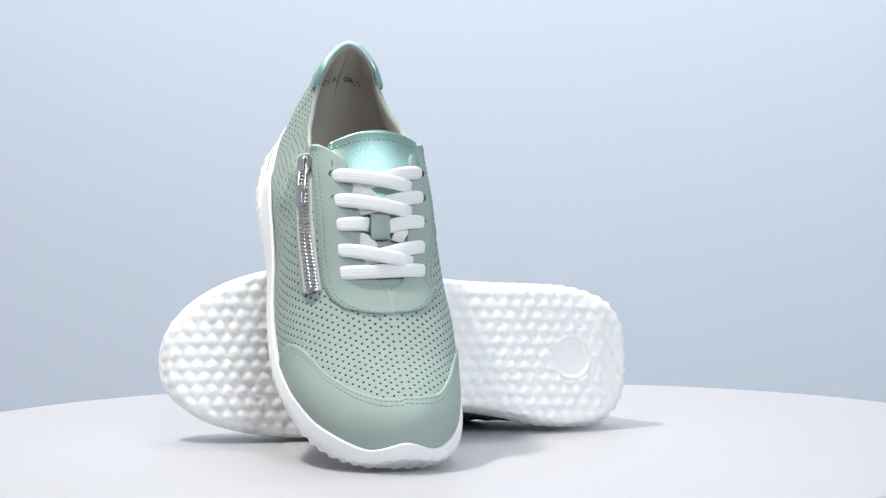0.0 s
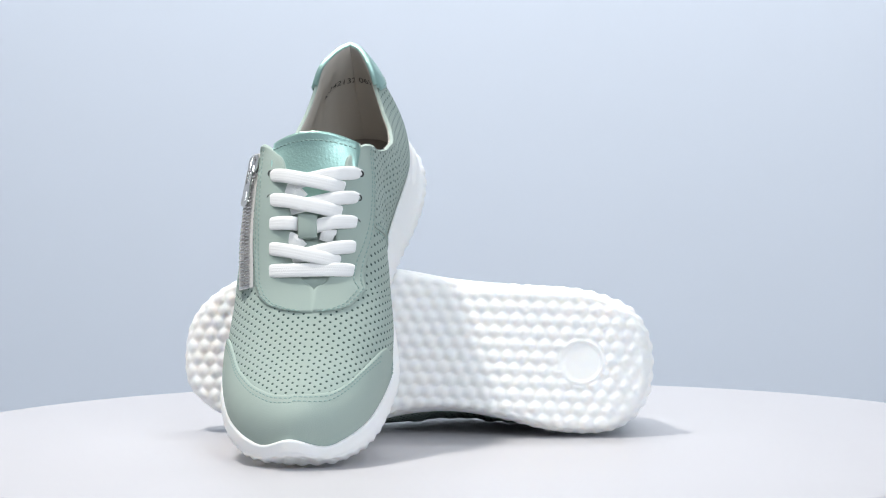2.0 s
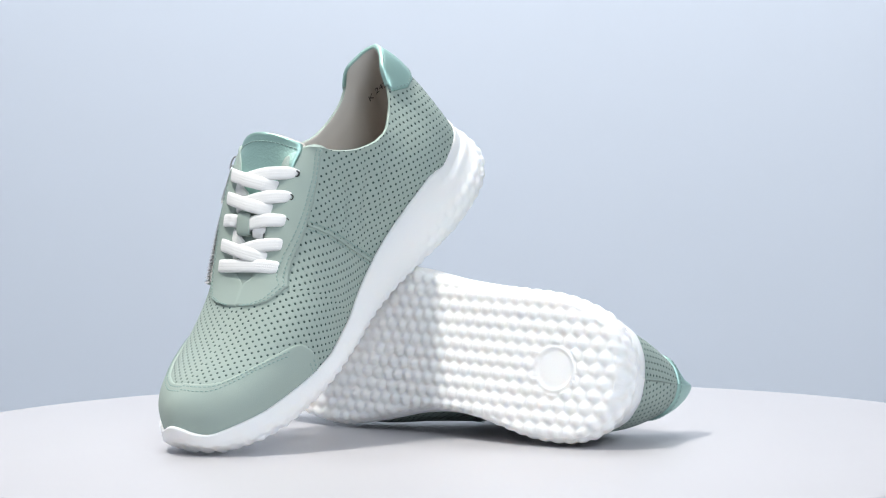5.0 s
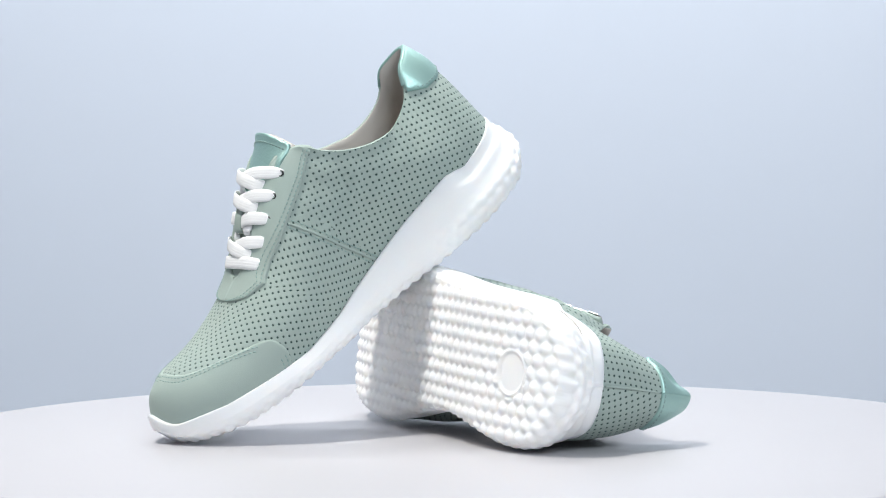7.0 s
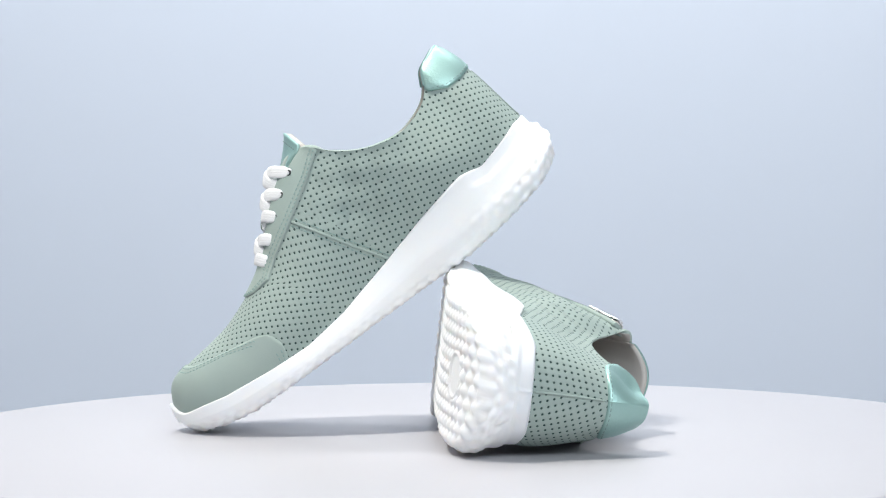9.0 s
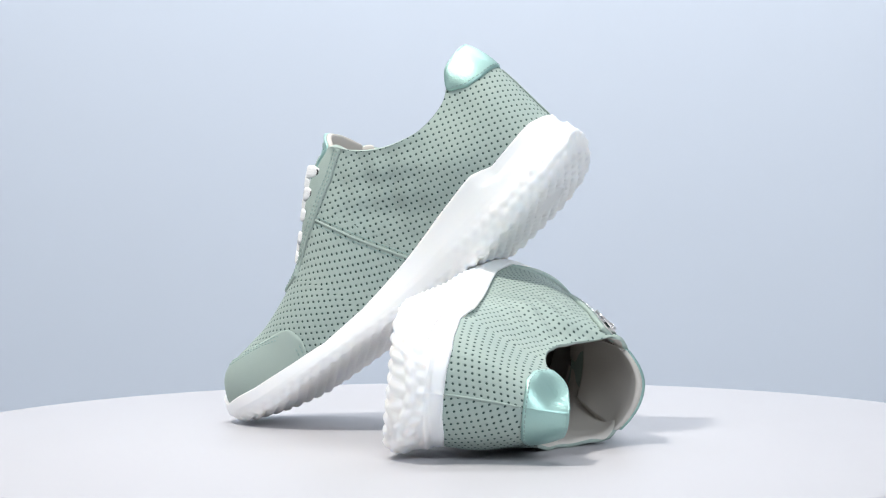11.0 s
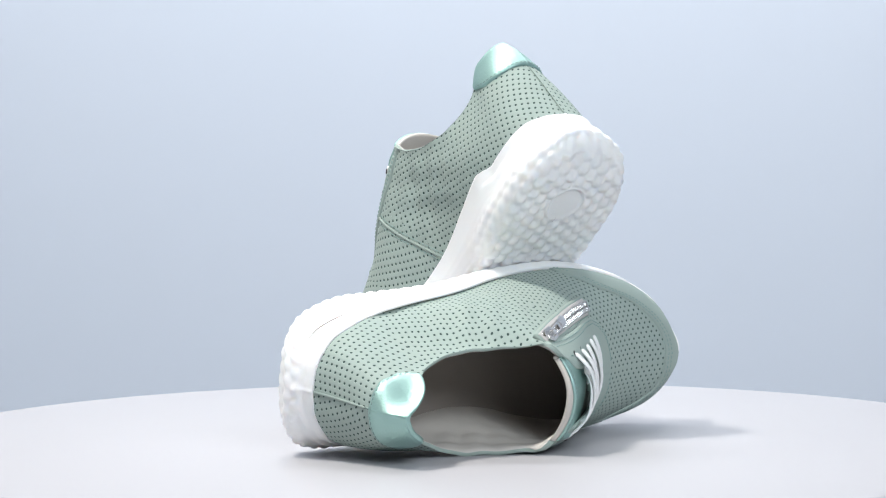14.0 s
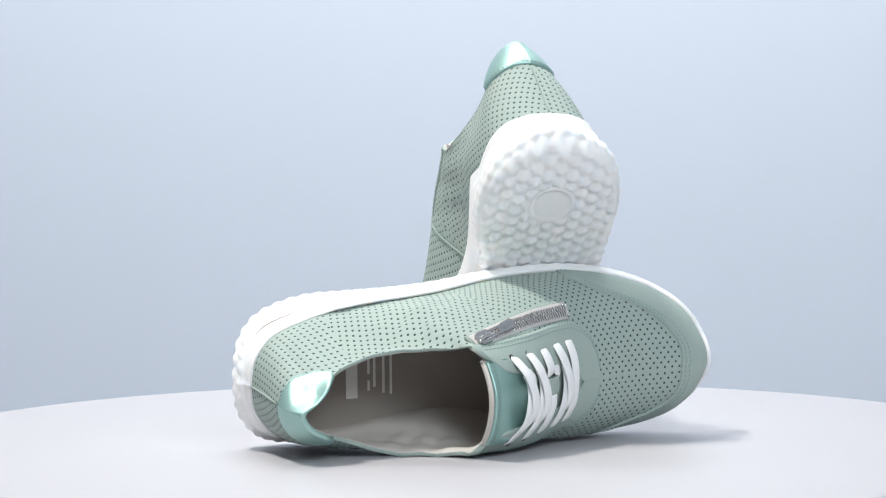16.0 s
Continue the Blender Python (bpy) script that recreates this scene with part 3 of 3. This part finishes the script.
def zipper(parent, mirror):
    guide = curve_through([(188, -41.5, 54), (170, -42.5, 67), (150, -43, 82), (135, -42.5, 93), (121, -41.0, 103.5)], 70)
    lat = np.flatnonzero(SIDE < 0)
    pts, nrm = SURF[lat].reshape(-1, 3), NORM[lat].reshape(-1, 3)
    line = []
    for g in guide:
        d = ((pts - g) ** 2).sum(1)
        k = np.argsort(d)[:6]
        w = 1 / (d[k] + 0.05)
        line.append(np.concatenate([(pts[k] * w[:, None]).sum(0) / w.sum(), unit((nrm[k] * w[:, None]).sum(0))]))
    line = np.array(line)
    for c in range(6):
        line[:, c] = np.convolve(np.pad(line[:, c], 4, mode="edge"), np.ones(9) / 9, "valid")
    p, n = line[:, :3], unit(line[:, 3:])
    n = unit(n + UP * 0.6)
    t = unit(np.gradient(p, axis=0))
    b = unit(np.cross(n, t))
    p = p + n * 0.6
    v, f = ribbon(p - n * 1.5, n, 13.5, 4.2)
    put("zip_welt", v, f, M_NUBUCK, parent, mirror)
    v, f = ribbon(p + n * 0.7, n, 10.5, 1.0)
    put("zip_tape", v, f, M_TAPE, parent, mirror, label="pale grey woven zip tape")
    for side in (-1, 1):
        items = []
        for k, a in enumerate(np.arange(3, 58, 1.7)):
            i = a + 0.85 * (side > 0)
            q = np.array([np.interp(i, np.arange(70), p[:, c]) for c in range(3)])
            j = int(round(min(i, 69)))
            items.append(block(q + n[j] * 1.8 + b[j] * side * 1.75, t[j], b[j], n[j], 0.95, 3.4, 1.6, 0.3))
        v, f = joined(items)
        put("zip_teeth", v, f, M_STEEL, parent, mirror, label="nickel zip teeth", smooth=False)
    j = 1
    v, f = block(p[j] + n[j] * 1.7, t[j], b[j], n[j], 1.8, 7.0, 2.2, 0.3)
    put("zip_stop", v, f, M_STEEL, parent, mirror, smooth=False)
    j = 62
    items = [block(p[j] + n[j] * 3.1, t[j], b[j], n[j], 11.5, 8.8, 1.3, 0.45), block(p[j] + n[j] * 0.8, t[j], b[j], n[j], 11.0, 9.0, 1.2, 0.45), block(p[j] + n[j] * 2.0 + t[j] * 3.2, t[j], b[j], n[j], 3.0, 2.6, 3.2, 0.3)]
    arch = curve_through([p[j] + t[j] * 4.4 + n[j] * 3.2, p[j] + t[j] * 3.8 + n[j] * 4.9, p[j] + n[j] * 5.4, p[j] - t[j] * 3.6 + n[j] * 4.8, p[j] - t[j] * 4.2 + n[j] * 3.2], 14)
    items.append(ribbon(arch, np.cross(unit(np.gradient(arch, axis=0)), b[j]), 2.6, 1.1))
    v, f = joined(items)
    slider = put("zip_slider", v, f, M_STEEL, parent, mirror, label="nickel zip slider", smooth=False)
    # the pull lies flat along the teeth
    o, d = p[j] + n[j] * 4.2 - t[j] * 1.5, unit(-t[j] + n[j] * -0.06)
    items = [block(o + d * 7 + b[j] * 2.1, d, b[j], n[j], 14, 1.1, 1.1, 0.3), block(o + d * 7 - b[j] * 2.1, d, b[j], n[j], 14, 1.1, 1.1, 0.3), block(o + d * 0.2, d, b[j], n[j], 1.3, 5.2, 1.2, 0.3),
             block(o + d * 18, d, b[j], n[j], 11, 6.2, 1.4, 0.35), block(o + d * 18 + n[j] * 0.7, d, b[j], n[j], 7, 2.6, 0.5, 0.3), block(o + d * 11.5, d, b[j], n[j], 2.4, 3.8, 1.1, 0.3)]
    v, f = joined(items)
    put("zip_pull", v, f, M_STEEL, slider, mirror, label="slotted nickel zip pull", smooth=False)
    for off in (-5.6, 5.4):
        stitches("stitching", np.column_stack([p[2:66] + b[2:66] * off, n[2:66]]), M_THREAD, parent, mirror, lift=0.5)


def lining(parent, mirror):
    rows = []
    top, n = SURF[:, -1], NORM[:, -1]
    rows += [top + n * 0.15, top + np.array([0, 0, 0.5]) - n * 0.9, top + np.array([0, 0, 0.1]) - n * 1.9]
    for k in range(NQ - 2, -1, -3):
        depth = 2.8 + 1.6 * smoothstep(QS[k], 0.98, 0.75) * (1 - smoothstep(FEATHER_X, 60, 110))
        rows.append(SURF[:, k] - NORM[:, k] * np.broadcast_to(depth, (NS,))[:, None])
    foot = SURF[:, 0] - NORM[:, 0] * 3.2
    foot[:, 2] = np.interp(foot[:, 0], [0, 20, 60, 120, 180, 290], [32, 29, 25, 18, 12, 16])
    rows.append(foot)
    cols = columns(lambda i: FEATHER_X[i] < 111)
    v = np.stack(rows[:3], 1)[cols]
    put("collar_binding", v.reshape(-1, 3), grid_faces(len(cols), 3), M_NUBUCK, parent, mirror)
    v = np.stack(rows[2:], 1)[cols]
    put("collar_lining", v.reshape(-1, 3), grid_faces(len(cols), len(rows) - 2), M_LINING, parent, mirror, label="beige leather collar lining")
    cols = columns(lambda i: FEATHER_X[i] > 110)
    v = np.stack(rows[3:], 1)[cols]
    put("vamp_lining", v.reshape(-1, 3), grid_faces(len(cols), len(rows) - 3), M_LINING, parent, mirror)
    ring = outline(200)
    nor = ring_normals(ring)
    base = ring - nor * 5.5
    spine = np.stack([np.clip(base[:, 0], 40, 240), np.full(200, -5.0)], 1)
    v = []
    for i in range(200):
        for q in np.linspace(0, 1, 9):
            x, y = spine[i] + (base[i] - spine[i]) * q
            v.append((x, y, np.interp(x, [0, 20, 60, 120, 180, 290], [33, 30, 26, 19, 13, 17]) + 1.5 * q**3))
    bed = put("footbed", v, grid_faces(200, 9, True), M_FOOTBED, parent, mirror, label="beige leather footbed with worn print")
    # the print on the heel seat: a broad word bar and lines of small type
    def bar(x0, x1, y0, y1):
        xs, vv = np.linspace(x0, x1, 4), []
        for x in xs:
            for y in (y0, y1):
                vv.append((x, y, np.interp(x, [0, 20, 60, 120, 180, 290], [33, 30, 26, 19, 13, 17]) + 0.9))
        put("print", vv, grid_faces(4, 2), M_PRINT, bed, mirror)
    bar(64, 71, -28, 10)
    for x, y0, y1 in ((77, -20, -4), (77, 0, 6), (80.5, -22, 4), (86, -24, 8), (90.5, -26, 9)):
        bar(x, x + 1.5, y0, y1)


def heel_print(parent, mirror):
    """The stamped size line inside the heel, bent along the lining."""
    data = bpy.data.curves.new("print", "FONT")
    data.body, data.size, data.align_x = "K 242132  06\u00bd", 6.6, "CENTER"
    ob = new("print_source", data)
    flat = bpy.data.meshes.new_from_object(ob.evaluated_get(bpy.context.evaluated_depsgraph_get()))
    bpy.data.objects.remove(ob)
    q = 0.54
    order = sorted((i for i in range(NS) if FEATHER_X[i] < 70), key=lambda i: SURF[i, int(q * NQ), 1])
    ring = np.array([at_q(i, q)[0] - at_q(i, q)[1] * 5.0 for i in order])
    d = np.concatenate([[0], np.cumsum(np.linalg.norm(np.diff(ring, axis=0), axis=1))])
    mid = np.interp(0.0, ring[:, 1], d)
    v = []
    for vert in flat.vertices:
        a = mid + vert.co.x - 9.0
        foot = np.array([np.interp(a, d, ring[:, c]) for c in range(3)])
        i = order[int(np.clip(np.interp(a, d, np.arange(len(d))), 0, len(order) - 1))]
        up = unit(SURF[i, int(q * NQ) + 6] - SURF[i, int(q * NQ)])
        v.append(foot + up * vert.co.y)
    put("size_print", v, [tuple(f.vertices) for f in flat.polygons], M_EYELET, parent, mirror, label="black stamped size print", smooth=False)


def shoe(name, mirror, m):
    root = new(name)
    sole_mesh(mirror, root)
    lat = columns(lambda i: FEATHER_X[i] <= SEAM_X and SIDE[i] < 0)
    med = columns(lambda i: FEATHER_X[i] <= SEAM_X and SIDE[i] > 0)
    med = med + [(med[-1] + 1) % NS] if SIDE[(med[-1] + 1) % NS] < 0 and FEATHER_X[(med[-1] + 1) % NS] < 20 else [(med[0] - 1) % NS] + med
    front = columns(lambda i: FEATHER_X[i] > SEAM_X)
    front = [(front[0] - 1) % NS] + front + [(front[-1] + 1) % NS]
    sheet("vamp", front, M_PERF, root, mirror, vamp_uv, "perforated mint nubuck vamp")
    sheet("quarter", lat, M_PERF, root, mirror, quarter_uv, "perforated mint nubuck quarter")
    sheet("quarter", med, M_PERF, root, mirror, quarter_uv, "perforated mint nubuck quarter")
    overlay("toe_cap", g_cap, M_NUBUCK, root, mirror, lambda i: FEATHER_X[i] > 150, 1.1, "smooth mint nubuck toe cap")
    for s in (-1, 1):
        keep = lambda i, s=s: SIDE[i] == s and 88 < FEATHER_X[i] < 200
        overlay("lace_facing", g_facing, M_NUBUCK, root, mirror, keep, 1.2, "smooth mint nubuck lace facing")
        for level in (1.6, 3.6):
            stitches("stitching", level_line(g_facing, keep, level), M_THREAD, root, mirror, 1.3)
        i = min((i for i in range(NS) if SIDE[i] == s), key=lambda i: abs(FEATHER_X[i] - SEAM_X))
        if s > 0:
            p, n = on_side([(123, 24), (130, 34.5), (137, 45), (147.5, 62), (157.5, 77.5)], 60)
            v, f = ribbon(p + n * 0.25, n, 1.6, 1.3)
            put("side_seam", v, f, M_NUBUCK, root, mirror)
            for dx in (-2.0, 2.0):
                stitches("stitching", np.column_stack([p + np.array([dx, 0, -0.6 * dx]), n]), M_THREAD, root, mirror, 0.35)
    overlay("heel_tab", g_tab, M_METALLIC, root, mirror, lambda i: FEATHER_X[i] < 60, 1.2, "shiny metallic mint heel tab", 20, 1.0)
    stitches("stitching", level_line(g_tab, lambda i: FEATHER_X[i] < 31, 1.8), M_THREAD, root, mirror, 1.6)
    for level in (1.8, 4.0):
        stitches("stitching", level_line(g_cap, lambda i: FEATHER_X[i] > 150, level), M_THREAD, root, mirror, 1.15)
    i = int(np.argmin(FEATHER_X))
    p, n = at_q(i, np.linspace(0.05, 0.62, 40))
    v, f = ribbon(p + n * 0.1, n, 1.3, 0.8)
    put("heel_seam", v, f, M_NUBUCK, root, mirror)
    rim = columns(lambda i: FEATHER_X[i] < 33)
    top = SURF[rim, -1]
    top = np.array([np.convolve(np.pad(top[:, c], 4, mode="edge"), np.ones(9) / 9, "valid") for c in range(3)]).T
    v, f = ribbon(top + np.array([0, 0, -0.3]), np.tile((0.2, 0, 1.0), (len(rim), 1)), 3.2, 1.9)
    put("tab_piping", v, f, M_METALLIC, root, mirror)
    tongue(root, mirror)
    lining(root, mirror)
    zipper(root, mirror)
    laces(root, mirror)
    heel_print(root, mirror)
    root.matrix_world = m
    return root


# ------------------------------------------------------------------ setting
def disc(name, radius, thick, material):
    rows = [(0.0, 0.0), (radius - 0.003, 0.0), (radius - 0.0008, -0.0009), (radius, -0.003), (radius, -thick), (0.0, -thick)]
    n = 180
    v = [(r * math.cos(2 * math.pi * i / n), r * math.sin(2 * math.pi * i / n), z) for i in range(n) for r, z in rows]
    return mesh_object(name, v, grid_faces(n, len(rows), True), material)


turntable = tagged(disc("turntable", 0.341, 0.022, M_TABLE), "round matt white laminate turntable top under the shoes", "turntable")
turntable.location = (0.012, 0.010, 0)
band = [(0.3412, -0.0045), (0.3420, -0.0052), (0.3420, -0.0195), (0.3412, -0.0202)]
mesh_object("edge_band", [(r * math.cos(math.pi * i / 90), r * math.sin(math.pi * i / 90), z) for i in range(180) for r, z in band], grid_faces(180, 4, True), M_BAND, turntable)

POSE_A = Matrix(((0.1879, 0.9726, 0.1372, -0.0689), (-0.7917, 0.2327, -0.5648, 0.0738), (-0.5813, -0.0025, 0.8137, 0.1579), (0, 0, 0, 1)))
POSE_B = Matrix(((-0.9798, 0.0016, -0.2001, 0.1209), (-0.1985, 0.1191, 0.9728, 0.0290), (0.0254, 0.9929, -0.1163, 0.0391), (0, 0, 0, 1)))
shoe_a = tagged(shoe("shoe", 1, POSE_A), "mint perforated nubuck lace-up shoe leaning on its pair", "shoe", "pair of shoes")
shoe_b = tagged(shoe("shoe", -1, POSE_B), "mint perforated nubuck lace-up shoe lying on its side", "shoe", "pair of shoes")


def box_room():
    def slab(name, x0, x1, y0, y1, z0, z1, material):
        v = [(x, y, z) for x in (x0, x1) for y in (y0, y1) for z in (z0, z1)]
        f = [(0, 1, 3, 2), (4, 6, 7, 5), (0, 4, 5, 1), (2, 3, 7, 6), (0, 2, 6, 4), (1, 5, 7, 3)]
        return tagged(mesh_object(name, v, f, material, smooth=False), kind="structure")
    slab("wall_north", -2.6, 2.6, 2.2, 2.3, -0.9, 2.6, M_WALL)
    slab("wall_south", -2.6, 2.6, -3.3, -3.2, -0.9, 2.6, M_PAINT)
    slab("wall_west", -2.7, -2.6, -3.3, 2.3, -0.9, 2.6, M_PAINT)
    slab("wall_east", 2.6, 2.7, -3.3, 2.3, -0.9, 2.6, M_PAINT)
    slab("floor", -2.7, 2.7, -3.3, 2.3, -1.0, -0.9, M_FLOOR)
    slab("ceiling", -2.7, 2.7, -3.3, 2.3, 2.6, 2.7, M_PAINT)


box_room()


def plinth():
    """The round stand that carries the turning top."""
    rows = [(0.0, -0.022), (0.15, -0.022), (0.15, -0.03), (0.06, -0.04), (0.045, -0.08), (0.045, -0.84), (0.07, -0.87), (0.22, -0.885), (0.225, -0.9), (0.0, -0.9)]
    n = 64
    v = [(r * math.cos(2 * math.pi * i / n), r * math.sin(2 * math.pi * i / n), z) for i in range(n) for r, z in rows]
    ob = mesh_object("table_stand", v, grid_faces(n, len(rows), True), M_TABLE)
    ob.location = (0.012, 0.010, 0)
    return tagged(ob, "round white pedestal stand under the turning top", "table")


plinth()


def motions():
    spin = [(t, pose(0, 0, 0, 0, 0, -11.189 * t)) for t in np.arange(0, 16.01, 0.5)]
    walk(shoe_a, [(t, m @ POSE_A) for t, m in spin])
    walk(shoe_b, [(t, m @ POSE_B) for t, m in spin])
    walk(turntable, [(t, pose(0.012, 0.010, 0) @ m) for t, m in spin])


motions()
